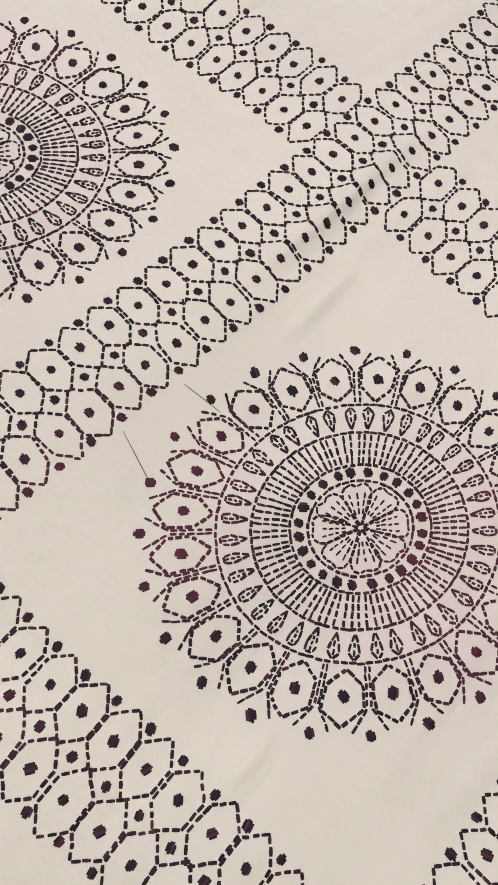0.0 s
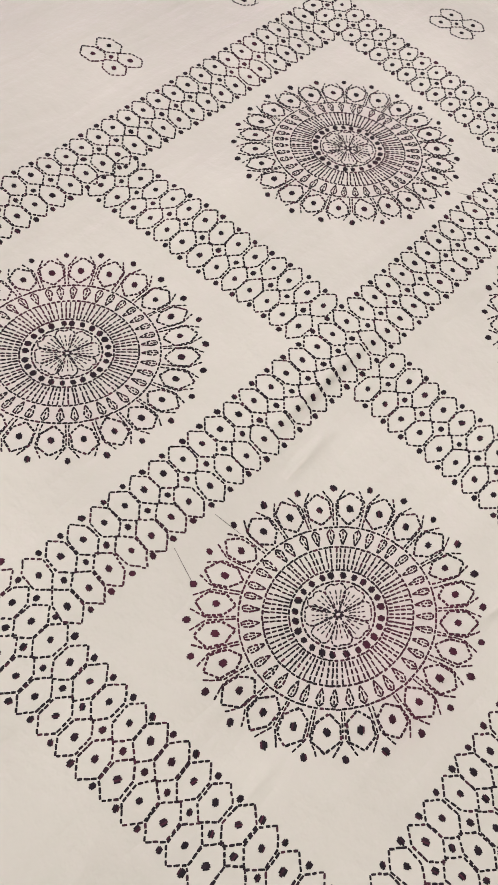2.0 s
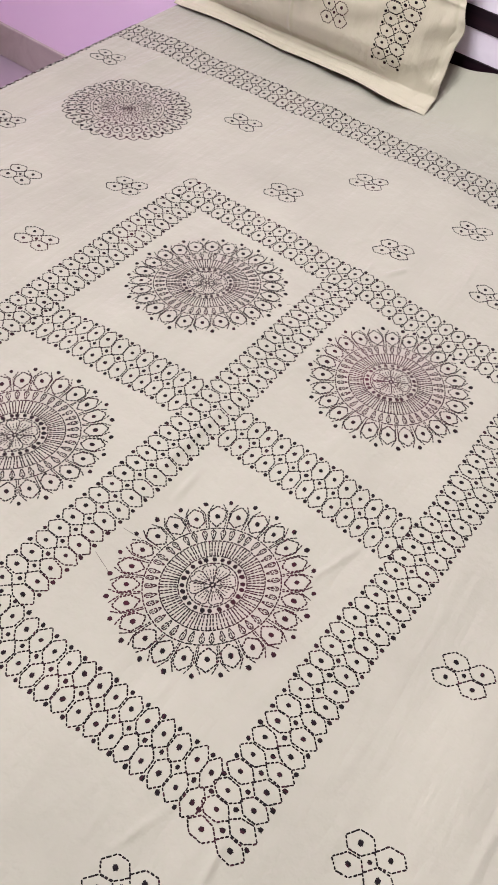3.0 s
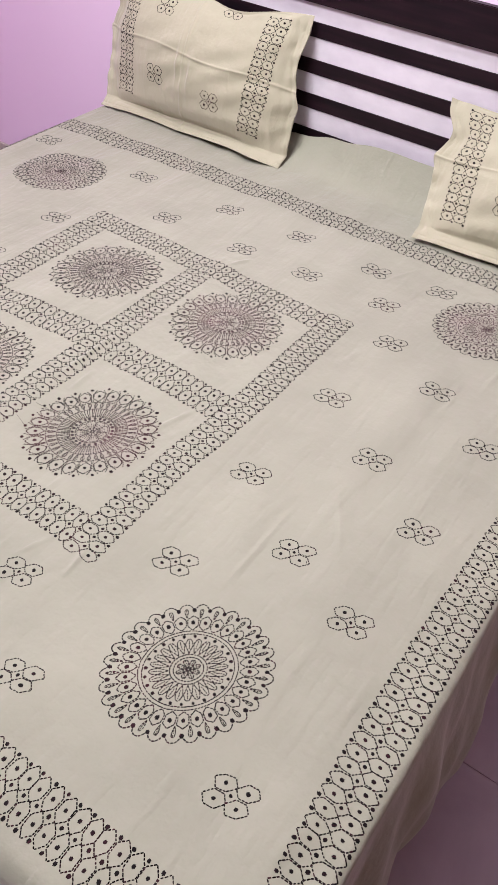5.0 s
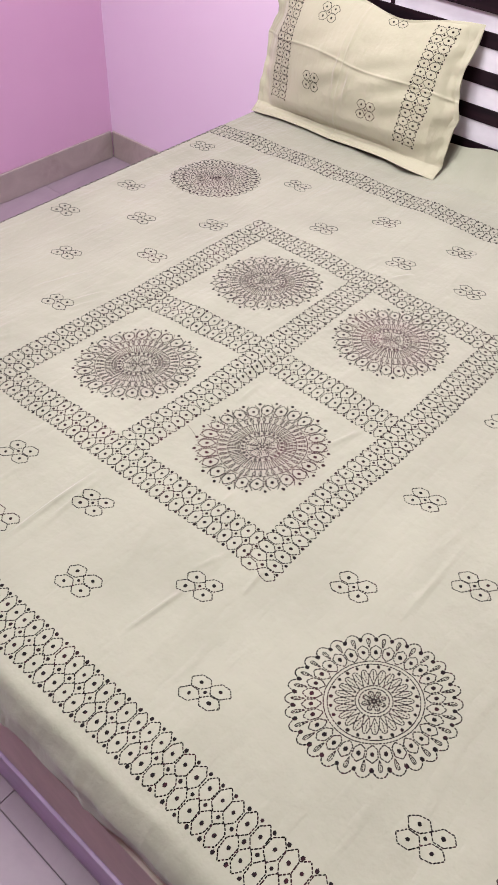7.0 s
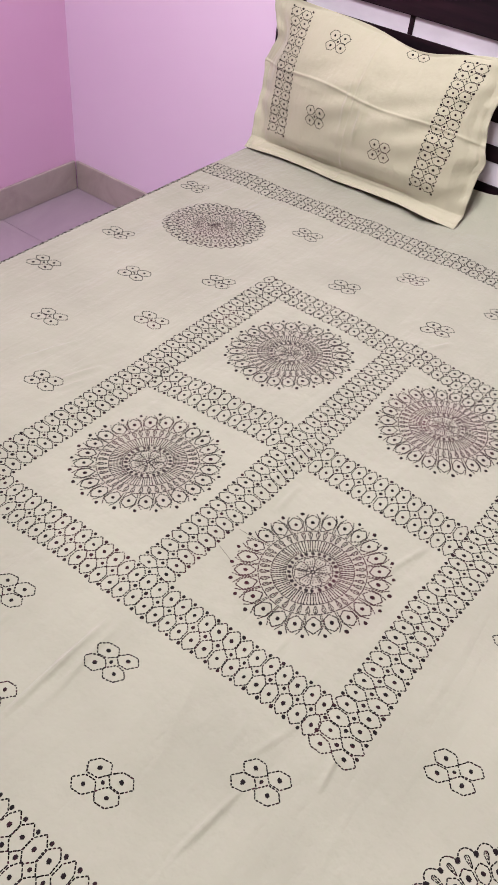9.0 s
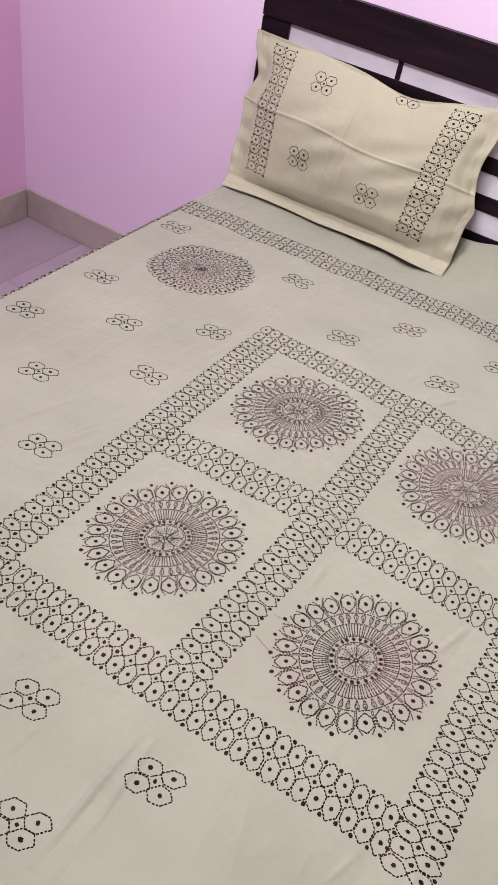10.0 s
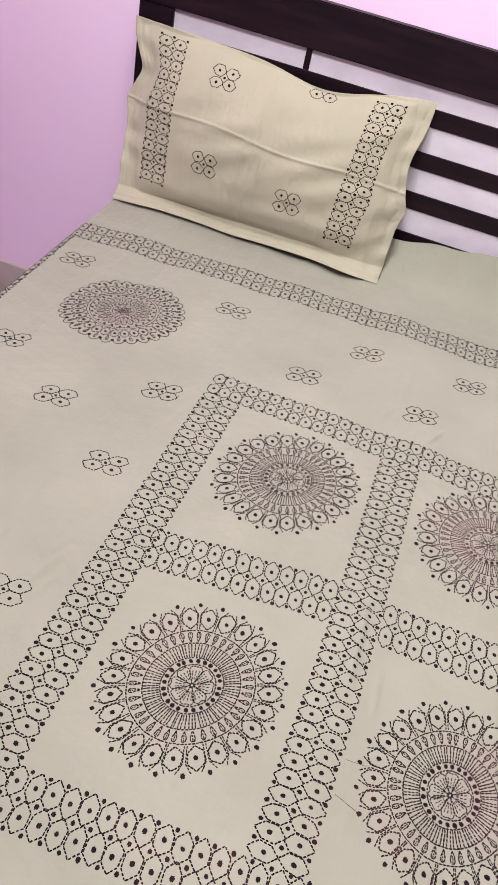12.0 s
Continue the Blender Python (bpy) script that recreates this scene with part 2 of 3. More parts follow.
def wrap(s, bend=BEND):
    """How far out and how far down a cloth lies that has gone s past the edge."""
    t = np.clip(s, 0, bend * math.pi / 2) / bend
    rest = np.clip(s - bend * math.pi / 2, 0, None)
    out = np.where(s > 0, bend * np.sin(t), s)
    return out, bend * (1 - np.cos(t)) + rest


def on_sheet(u, v, lift):
    """The place of (u, v) on the cloth, lifted off it by lift."""
    u, v = np.asarray(u, float), np.asarray(v, float)
    ol, dl = wrap(LEFT - u)
    orr, dr = wrap(u - RIGHT, SHARP)
    of, df = wrap(FOOT - v)
    x = np.where(u < LEFT, LEFT - ol, np.where(u > RIGHT, RIGHT + orr, u))
    y = np.where(v < FOOT, FOOT - of, v)
    z = TOP + swell(u, v) - dl - dr - df
    tilt = np.clip((LEFT - u) / BEND, 0, math.pi / 2)
    tilt_r = np.clip((u - RIGHT) / SHARP, 0, math.pi / 2)
    tilt_f = np.clip((FOOT - v) / BEND, 0, math.pi / 2)
    nx, ny = np.sin(tilt_r) - np.sin(tilt), -np.sin(tilt_f)
    nz = np.cos(np.maximum(np.maximum(tilt, tilt_r), tilt_f))
    return np.stack([x + nx * lift, y + ny * lift, z + nz * lift], -1)


# ---- stitches ----
rng = np.random.default_rng(7)


class Stitches:
    """Running stitches and filled dots, in metres on a flat pattern."""

    def __init__(self):
        self.a, self.b, self.w, self.h = [], [], [], []

    def dash(self, p, q, w, h):
        self.a.append(p), self.b.append(q), self.w.append(w), self.h.append(h)

    def line(self, pts, step=0.0042, fill=0.93, w=0.0018, closed=False, corners=False):
        pts = np.array(pts, float)
        if closed:
            pts = np.vstack([pts, pts[:1]])
        if corners:
            for p, q in zip(pts[:-1], pts[1:]):
                self.line([p, q], step, fill, w)
            return
        seg = np.hypot(*np.diff(pts, axis=0).T)
        at = np.concatenate([[0], np.cumsum(seg)])
        n = max(1, round(at[-1] / step))
        cut = np.linspace(0, at[-1], n + 1)
        for k in range(n):
            length = (cut[k + 1] - cut[k]) * fill * rng.uniform(0.85, 1.15)
            mid = (cut[k] + cut[k + 1]) / 2 + rng.normal(0, 0.0001)
            s = [mid - length / 2, mid + length / 2]
            p = np.array([np.interp(s, at, pts[:, 0]), np.interp(s, at, pts[:, 1])]).T + rng.normal(0, 0.00018, (2, 2))
            self.dash(p[0], p[1], w * rng.uniform(0.95, 1.28), 0.0005)

    def dot(self, p, size=0.0052, angle=0.0):
        a = angle + rng.normal(0, 0.3)
        e, f = np.array([math.cos(a), math.sin(a)]), np.array([-math.sin(a), math.cos(a)])
        size = size * rng.uniform(0.98, 1.22)
        for i in (-1.5, -0.5, 0.5, 1.5):
            half = size * rng.uniform(0.52, 0.60) * math.sqrt(1 - (i / 2.15) ** 2)
            c = np.asarray(p, float) + f * (i * size * 0.20) + e * rng.normal(0, size * 0.035)
            self.dash(c - e * half, c + e * half, size * 0.27, 0.0008)

    def build(self, name, place, parent, label=""):
        a, b = np.array(self.a), np.array(self.b)
        w, h = np.array(self.w)[:, None], np.array(self.h)
        d = b - a
        d = d / np.maximum(np.hypot(d[:, 0], d[:, 1]), 1e-9)[:, None]
        s = np.stack([-d[:, 1], d[:, 0]], 1) * w / 2
        m = (a + b) / 2
        e = d * w * 0.25
        low = [a - s * 0.82, m - s, b - s * 0.82, b + s * 0.82, m + s, a + s * 0.82]
        high = [a + e - s * 0.66, m - s * 0.8, b - e - s * 0.66, b - e + s * 0.66, m + s * 0.8, a + e + s * 0.66]
        pts = np.stack(low + high, 1)
        lift = np.concatenate([np.full((len(a), 6), -0.0003), h[:, None] * np.array([[0.5, 1, 0.5, 0.5, 1, 0.5]])], 1)
        co = place(pts[..., 0].ravel(), pts[..., 1].ravel(), lift.ravel())
        base = np.arange(len(a))[:, None, None] * 12
        quads = np.array([[6, 7, 10, 11], [7, 8, 9, 10], [0, 1, 7, 6], [1, 2, 8, 7], [2, 3, 9, 8], [3, 4, 10, 9], [4, 5, 11, 10], [5, 0, 6, 11]])[None]
        faces = (base + quads).reshape(-1, 4)
        return mesh_object(name, co.tolist(), faces.tolist(), THREAD, parent, label)


def hexagon(st, c, along, across, pitch, n, w=0.0018, step=0.0047):
    """One elongated hexagon with its points across the band."""
    out = [(0, 1.06), (0.46, 0.46), (0.46, -0.46), (0, -1.06), (-0.46, -0.46), (-0.46, 0.46)]
    out = [(x + rng.normal(0, 0.025), y + rng.normal(0, 0.025)) for x, y in out]
    st.line([c + along * (x * pitch) + across * (y * n) for x, y in out], step=step, w=w, closed=True, corners=True)


def band(st, line, n, pitch=0.0214, ends=True):
    """A band of two rows of hexagons with dots along a middle line."""
    line = np.array(line, float)
    at = np.concatenate([[0], np.cumsum(np.hypot(*np.diff(line, axis=0).T))])
    k = max(1, round(at[-1] / pitch))
    pitch = at[-1] / k

    def spot(s):
        p = [np.array([np.interp(q, at, line[:, 0]), np.interp(q, at, line[:, 1])]) for q in (s - 0.02, s, s + 0.02)]
        e = (p[2] - p[0]) / np.hypot(*(p[2] - p[0]))
        return p[1], e, np.array([-e[1], e[0]])

    for i in range(k + 1):
        if i < k:
            c, e, f = spot((i + 0.5) * pitch)
            turn = math.atan2(f[1], f[0])
            for side in (1, -1):
                m = c + f * (side * n) + rng.normal(0, 0.0005, 2)
                hexagon(st, m, e, f, pitch, n)
                st.dot(m + rng.normal(0, 0.0004, 2), 0.0052, turn)
        if i in (0, k) and not ends:
            continue
        c, e, f = spot(i * pitch)
        for b in (0, 1.85, -1.85):
            st.dot(c + f * (b * n) + rng.normal(0, 0.0005, 2), 0.0051, math.atan2(f[1], f[0]))


def ring(st, r, warp, **kw):
    st.line([warp(r * math.cos(t), r * math.sin(t)) for t in np.linspace(0, 2 * math.pi, 73)], **kw)


def polar(r, t, out=0.0, side=0.0):
    c, s = math.cos(t), math.sin(t)
    return (r + out) * c - side * s, (r + out) * s + side * c


def teardrop(st, r0, r1, t, half, warp, w=0.0018, step=0.0052, inner=True, blunt=0.72):
    ln = r1 - r0
    shape = [(0, 0), (0.35, 0.55), (blunt, 1), (0.93, 0.6), (1, 0), (0.93, -0.6), (blunt, -1), (0.35, -0.55)]
    st.line([warp(*polar(r0, t, a * ln, b * half)) for a, b in shape], step=step, w=w, fill=0.98, closed=True)
    if inner:
        st.line([warp(*polar(r0, t, 0.3 * ln)), warp(*polar(r0, t, 0.88 * ln))], step=0.0035, w=w * 0.9, fill=0.85)


def medallion(st, warp):
    """Round flower with rays, a ring of drops and a rim of hexagons."""
    inner = lambda x, y: warp(0.955 * x, 0.955 * y)
    for r in (0.0303, 0.0405, 0.0622, 0.0815):
        ring(st, r, inner, step=0.0046, w=0.0018, fill=0.98)
    for i in range(8):
        t = i * math.pi / 4 + 0.2 + rng.normal(0, 0.03)
        shape = [(0.0012, 0), (0.010, 0.0040), (0.019, 0.0086), (0.0250, 0.0084), (0.0284, 0.0044), (0.0262, 0), (0.0284, -0.0044), (0.0250, -0.0084), (0.019, -0.0086), (0.010, -0.0040)]
        st.line([inner(*polar(0, t, a, b)) for a, b in shape], closed=True, step=0.0042, w=0.0015, fill=0.94)
        for b in (-0.55, 0, 0.55):
            st.line([inner(*polar(0, t, 0.008, b * 0.0030)), inner(*polar(0, t, 0.0225, b * 0.0092))], step=0.0042, w=0.0012, fill=0.82)
    for i in range(24):
        t = i * math.pi / 12 + rng.normal(0, 0.02)
        st.dot(inner(*polar(0.0355, t)), 0.0054, t)
    for i in range(84):
        t = (i + 0.5 + rng.normal(0, 0.08)) * math.pi / 42
        st.line([inner(*polar(0.0412, t)), inner(*polar(0.0615, t + rng.normal(0, 0.006)))], step=0.0052, w=0.0016, fill=0.96)
    for i in range(40):
        teardrop(st, 0.0640, 0.0800, (i + 0.3 + rng.normal(0, 0.06)) * math.pi / 20, 0.0033, inner, w=0.0016)
    for i in range(24):
        t = i * math.pi / 12
        shape = [(-0.0150, 0.0), (-0.0066, 0.0092), (0.0072, 0.0103), (0.0160, 0.0), (0.0072, -0.0103), (-0.0066, -0.0092)]
        shape = [(a + rng.normal(0, 0.0005), b + rng.normal(0, 0.0005)) for a, b in shape]
        st.line([warp(*polar(0.0955, t, a, b)) for a, b in shape], closed=True, step=0.0046, w=0.0020, fill=0.96, corners=True)
        st.dot(warp(*polar(0.0955, t)), 0.0057, t)
        t += math.pi / 24
        gap = rng.uniform(0.0010, 0.0017)
        for s in (1, -1):
            st.line([warp(*polar(0.0790, t, 0, s * gap)), warp(*polar(0.1012, t, 0, s * gap))], step=0.0046, w=0.0015, fill=0.92)
            st.line([warp(*polar(0.1016, t, 0, s * gap)), warp(*polar(0.1140, t, 0, s * 0.0092))], step=0.0046, w=0.0016, fill=0.93)
        st.dot(warp(*polar(0.1160, t)), 0.0056, t)


def scalloped_medallion(st, warp, size):
    """Round flower with long petals, a rim of hexagons and a scalloped edge."""
    g = size
    for r in (0.172, 0.215, 0.525, 0.57):
        ring(st, r * g, warp, step=0.0046, w=0.0016, fill=0.98)
    for i in range(8):
        teardrop(st, 0.005 * g, 0.15 * g, i * math.pi / 4 + 0.3, 0.0036, warp)
    for i in range(24):
        t = i * math.pi / 12
        teardrop(st, 0.225 * g, 0.455 * g, t, 0.0052, warp, w=0.0015, blunt=0.55)
        st.dot(warp(*polar(0.488 * g, t + math.pi / 24)), 0.0046, t)
    for i in range(30):
        t = i * math.pi / 15
        shape = [(0.585, 0.0), (0.645, 0.0068), (0.755, 0.0076), (0.815, 0), (0.755, -0.0076), (0.645, -0.0068)]
        st.line([warp(*polar(0, t, a * g, b)) for a, b in shape], closed=True, step=0.0046, w=0.0017, fill=0.95, corners=True)
        st.dot(warp(*polar(0.705 * g, t)), 0.0056, t)
        st.dot(warp(*polar(0.905 * g, t)), 0.0060, t)
        teardrop(st, 0.775 * g, 0.935 * g, t + math.pi / 30, 0.0028, warp, w=0.0015)
        arc = []
        for k in range(9):
            s = k / 8
            arc.append(warp(*polar((0.895 + 0.105 * math.sin(math.pi * s) ** 0.7) * g, t + s * math.pi / 15)))
        st.line(arc, step=0.0050, w=0.0019, fill=0.96)


def motif(st, c, pitch=0.0235, n=0.0152, lean=0.16, rows=(-0.5, 0.5)):
    """Four hexagons round a dot, or the lower two alone."""
    c = np.array(c, float)
    e, f = np.array([lean * 0.4, 1.0]), np.array([-1.0, -lean])
    for i in rows:
        for s in (1, -1):
            m = c + e * (i * pitch) + f * (s * n) + rng.normal(0, 0.0005, 2)
            hexagon(st, m, e, f, pitch, n)
            st.dot(m, 0.0054, rng.uniform(0, 3))
    if len(rows) == 1:
        return
    st.dot(c, 0.0048, rng.uniform(0, 3))
    if rng.random() < 0.6:
        p = c + np.array([rng.choice((-1, 1)) * n * 1.9, rng.uniform(-0.6, 0.6) * pitch])
        d = rng.normal(0, 0.0022, 2)
        st.line([p, p + d, p + 1.6 * d + rng.normal(0, 0.0015, 2)], step=0.003, fill=1.0, w=0.0009)


# ---- room ----
WX, EX, NY, SY, UP = -1.765, 1.62, 1.128, -3.5, 2.8


def room():
    def wall(name, bm, mat, label):
        return tagged(part(name, bm, mat, None), label, "wall", kind="structure")

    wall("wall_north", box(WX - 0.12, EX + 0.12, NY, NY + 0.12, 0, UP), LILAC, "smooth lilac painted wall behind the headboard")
    wall("wall_west", box(WX - 0.12, WX, SY, NY, 0, UP), PINK, "smooth pink lilac wall beside the bed")
    # unseen wall, added close to the bed to shape the bounce
    wall("unseen_east_wall", box(EX, EX + 0.12, SY, NY, 0, UP), BOUNCE_BROWN, "unseen east wall, brown to dim and warm the bounced light")
    # unseen foot-end wall, pink chosen to tint the bounced light
    wall("wall_south", box(WX - 0.12, EX + 0.12, SY - 0.12, SY, 0, UP), PINK, "unseen wall at the foot end, pink lilac for a pinker bounce")
    tagged(part("ceiling", box(WX - 0.12, EX + 0.12, SY - 0.12, NY + 0.12, UP, UP + 0.1), WHITE, None), "plain white painted ceiling", "ceiling", kind="structure")
    floor = tagged(part("floor", box(WX - 0.12, EX + 0.12, SY - 0.12, NY + 0.12, -0.12, -0.004), GROUT, None), "pale marble tiled floor with dark joints", "floor", kind="structure")
    t = 0.3965
    shared = None
    for i in range(15):
        for j in range(13):
            x, y = 0.494 + (i - 5.5) * t, -0.837 + (j - 6.5) * t
            if x > EX or y < SY - 0.2 or y > NY + 0.2:
                continue
            if shared is None:
                ob = part("tile", box(-t / 2 + 0.0007, t / 2 - 0.0007, -t / 2 + 0.0007, t / 2 - 0.0007, -0.01, 0, 0.0008, 1), TILE, floor)
                shared = ob.data
            else:
                ob = new("tile", shared)
                ob.parent = floor
            ob.location = (x, y, 0)
    # skirting of stone pieces along two walls
    skirt = tagged(new("baseboard"), "beige stone skirting along the walls", "baseboard", kind="structure")
    x = WX + 0.012
    while x < EX:
        b = min(x + 0.6, EX)
        part("skirting_piece", box(x + 0.001, b - 0.001, NY - 0.012, NY - 0.0005, 0.0005, 0.112, 0.002, 1), SKIRTING, skirt)
        x += 0.6
    y = NY - 0.012
    while y > SY:
        b = max(y - 0.6, SY)
        part("skirting_piece", box(WX + 0.0005, WX + 0.012, b + 0.001, y - 0.001, 0.0005, 0.112, 0.002, 1), SKIRTING, skirt)
        y -= 0.6


def floor_scrap(x, y, turn, length):
    bm = box(-length / 2, length / 2, -0.002, 0.002, 0.0, 0.002, 0.0008, 1)
    for v in bm.verts:
        v.co.y += 0.003 * math.sin(v.co.x * 150)
    ob = tagged(part("floor_scrap", bm, SCRAP, None), "small dark scrap lying on the tiled floor", "scrap", group="scraps on the floor")
    ob.matrix_world = pose(x, y, 0.0002, 0, 0, turn)


# ---- bed ----
BX0, BX1 = -0.832, 0.945


def bed():
    ob = tagged(new("bed"), "dark-stained wooden double bed with striped slatted headboard", "bed")
    yf, yb = 1.036, 1.056
    part("back_panel", box(BX0 + 0.03, BX1 - 0.03, yf + 0.0085, yb + 0.012, 0.3, 0.98), LAMINATE, ob, "white laminate headboard panel")
    part("top_rail", box(BX0, BX1, yf - 0.004, yb - 0.002, 0.944, 1.036, 0.002), WOOD, ob, "dark wooden top rail")
    for x0, x1 in ((BX0, BX0 + 0.08), (BX1 - 0.08, BX1)):
        part("post", box(x0, x1, yf - 0.002, yb + 0.028, 0, 0.9435, 0.003), WOOD, ob)
    for z0, z1 in ((0.863, 0.900), (0.772, 0.809), (0.681, 0.720), (0.590, 0.626)):
        part("slat", box(BX0 + 0.0805, BX1 - 0.0805, yf + 0.005, yf + 0.0080, z0, z1, 0.0008, 1), WOOD, ob)
    part("divider", box(-0.452, -0.439, yf + 0.005, yf + 0.0080, 0.9005, 0.9435, 0.0008, 1), WOOD, ob)
    for x0, x1 in ((LEFT - 0.005, LEFT + 0.02), (RIGHT - 0.015, RIGHT + 0.01)):
        part("side_rail", box(x0, x1, -0.74, yf - 0.003, 0.12, 0.36, 0.003), MAUVE, ob)
    part("foot_panel", box(LEFT - 0.005, RIGHT + 0.01, -0.796, -0.7405, 0.20, 0.435, 0.006), MAUVE, ob, "mauve brown foot panel")
    for z0, z1, y in ((0.0, 0.094, -0.797), (0.098, 0.1995, -0.801)):
        part("plinth_board", box(LEFT - 0.005, RIGHT + 0.01, y, -0.745, z0, z1, 0.005), PURPLE, ob, "lilac lower plinth board")
    part("bed_base", box(LEFT + 0.021, RIGHT - 0.016, -0.74, yf - 0.003, 0.25, 0.32), MAUVE, ob)


def mattress():
    ob = part("mattress", box(LEFT + 0.012, RIGHT - 0.012, FOOT + 0.012, HEAD + 0.01, 0.321, TOP - 0.012, 0.02, 3), MATTRESS, None)
    tagged(ob, "thick mattress under the cream bedspread", "mattress")


# centres of the small motifs on the spread
MOTIFS = [
    (-0.736, 0.603), (-0.728, 0.097), (-0.709, 0.303), (-0.571, -0.028), (-0.564, 0.203), (-0.434, -0.166), (-0.424, 0.105), (-0.418, 0.311),
    (-0.394, 0.616), (-0.207, 0.485), (-0.127, -0.501), (-0.112, 0.624), (0.021, 0.489), (0.055, -0.489), (0.098, 0.638), (0.157, -0.605),
    (0.200, 0.498), (0.297, -0.486), (0.423, -0.607), (0.458, -0.100), (0.471, -0.325), (0.609, -0.196), (0.750, -0.564), (0.317, 0.623),
    (0.396, 0.513), (0.467, 0.164), (0.476, 0.392), (0.477, 0.647), (0.611, 0.062), (0.622, 0.312), (0.747, -0.257), (0.751, -0.037), (0.758, 0.215),
    (-0.036, -0.614), (-0.30, -0.49),
]


def bedspread():
    ob = tagged(new("bedspread"), "cream cotton bedspread embroidered with black medallions and borders", "bedspread")
    # the flat top
    us = np.linspace(LEFT, RIGHT, 640)
    vs = np.linspace(FOOT, HEAD, 520)
    u, v = np.meshgrid(us, vs, indexing="ij")
    co = on_sheet(u.ravel(), v.ravel(), 0)
    cover = mesh_object("cover", co.tolist(), grid_faces(640, 520).tolist(), CLOTH, ob, smooth=True)
    # the skirt that hangs round three sides
    rim = []
    for y in np.linspace(HEAD, FOOT, 240):
        rim.append((LEFT, y, -1, 0, 0))
    for a in np.linspace(0, 1, 26)[1:-1]:
        rim.append((LEFT, FOOT, -math.cos(a * math.pi / 2), -math.sin(a * math.pi / 2), math.sin(math.pi * a)))
    for x in np.linspace(LEFT, RIGHT, 240):
        rim.append((x, FOOT, 0, -1, 0))
    for a in np.linspace(0, 1, 26)[1:-1]:
        rim.append((RIGHT, FOOT, math.sin(a * math.pi / 2), -math.cos(a * math.pi / 2), math.sin(math.pi * a)))
    for y in np.linspace(FOOT, HEAD, 240):
        rim.append((RIGHT, y, 1, 0, 0))
    verts = []
    rows = 26
    walked, last = 0.0, None
    for x, y, nx, ny, corner in rim:
        here = Vector((x + nx * 0.08, y + ny * 0.08))
        walked += (here - last).length if last else 0
        last = here
        foot = -ny * (1 - abs(nx))
        drop = (0.088 + 0.009 * math.sin(walked * 5) + 0.004 * math.sin(walked * 19)) * foot + (0.33 + 0.025 * math.sin(walked * 6)) * (1 - foot)
        for k in range(rows):
            s = (k / (rows - 1)) ** 1.2 * drop
            out, down = (float(q) for q in wrap(np.array(max(s, 1e-9)), BEND + (SHARP - BEND) * max(0, nx)))
            g = min(1, max(0, (s - 0.02) / 0.12))
            fold = math.sin(walked * 23 + 2.0 * math.sin(walked * 7) + 9 * s) * 0.5 + 0.5
            fold = fold * (0.6 + 0.4 * math.sin(walked * 41 + 1.0))
            east = max(0.0, nx) * (1 - foot)
            out += g * (0.026 * foot + (0.006 + 0.016 * (1 - foot)) * fold + 0.03 * corner * g)
            out += east * min(1, s / 0.25) * (0.034 + 0.016 * math.sin(walked * 9 + 1.0) + 0.010 * math.sin(walked * 17 + 12 * s))
            out += 0.0025 * g * math.sin(walked * 60 + 40 * s) + 0.0040 * foot * min(1, s / 0.03) * math.sin(s * 75 + 3.5 * math.sin(walked * 3.7) + 6 * walked) * max(0, 1 - s / 0.11)
            # a soft roll under the edge and a few sharp creases on the foot side
            roll = 0.006 * math.exp(-((s - 0.050) / 0.016) ** 2) * (0.6 + 0.4 * math.sin(walked * 2.3))
            for at, lean in ((2.32, 0.35), (2.47, -0.2), (2.86, 0.5), (3.05, 0.3)):
                roll += 0.0035 * math.exp(-((walked - at - lean * s) / 0.007) ** 2) * min(1, s / 0.03)
            out += foot * roll
            verts.append((x + nx * out, y + ny * out, TOP - down))
    mesh_object("skirt", verts, grid_faces(len(rim), rows, True).tolist(), CLOTH, ob, smooth=True)

    def bands(name, label, *runs):
        for n, *line in runs:
            st = Stitches()
            band(st, line, n, ends=name == "border_band")
            st.build(name, on_sheet, cover, label)

    bands("border_band", "black stitched border of hexagons and dots",
          (0.0178, (-0.84, -0.724), (0.12, -0.720), (0.42, -0.714), (0.845, -0.714)),
          (0.0174, (0.877, -0.752), (0.8755, -0.62), (0.868, -0.42), (0.869, -0.22), (0.879, 0.10), (0.880, 0.98)),
          (0.0174, (-0.80, 0.716), (-0.55, 0.738), (-0.20, 0.760), (0.25, 0.767), (0.845, 0.775)),
          (0.0172, (-0.826, -0.69), (-0.820, 0.69)))
    bands("frame_band", "black stitched band of hexagons and dots",
          (0.0162, (0.342, -0.412), (0.339, -0.32), (0.338, -0.15), (0.345, -0.08), (0.350, 0.10), (0.350, 0.405)),
          (0.0168, (0.312, -0.372), (0.25, -0.373), (0.17, -0.376), (0.12, -0.380), (-0.30, -0.390)),
          (0.0156, (0.320, 0.358), (0.12, 0.366), (0.0, 0.3735), (-0.352, 0.374)),
          (0.0165, (-0.317, 0.344), (-0.323, 0.05), (-0.326, -0.15), (-0.331, -0.412)),
          (0.0168, (-0.002, -0.350), (0.000, -0.28), (0.003, -0.20), (0.006, -0.13), (0.008, 0.0), (0.008, 0.345)),
          (0.0182, (0.316, 0.006), (0.042, 0.008)), (0.0181, (-0.026, 0.010), (-0.07, 0.010), (-0.115, 0.006), (-0.158, 0.0), (-0.20, -0.004), (-0.26, -0.0115), (-0.300, -0.015)))
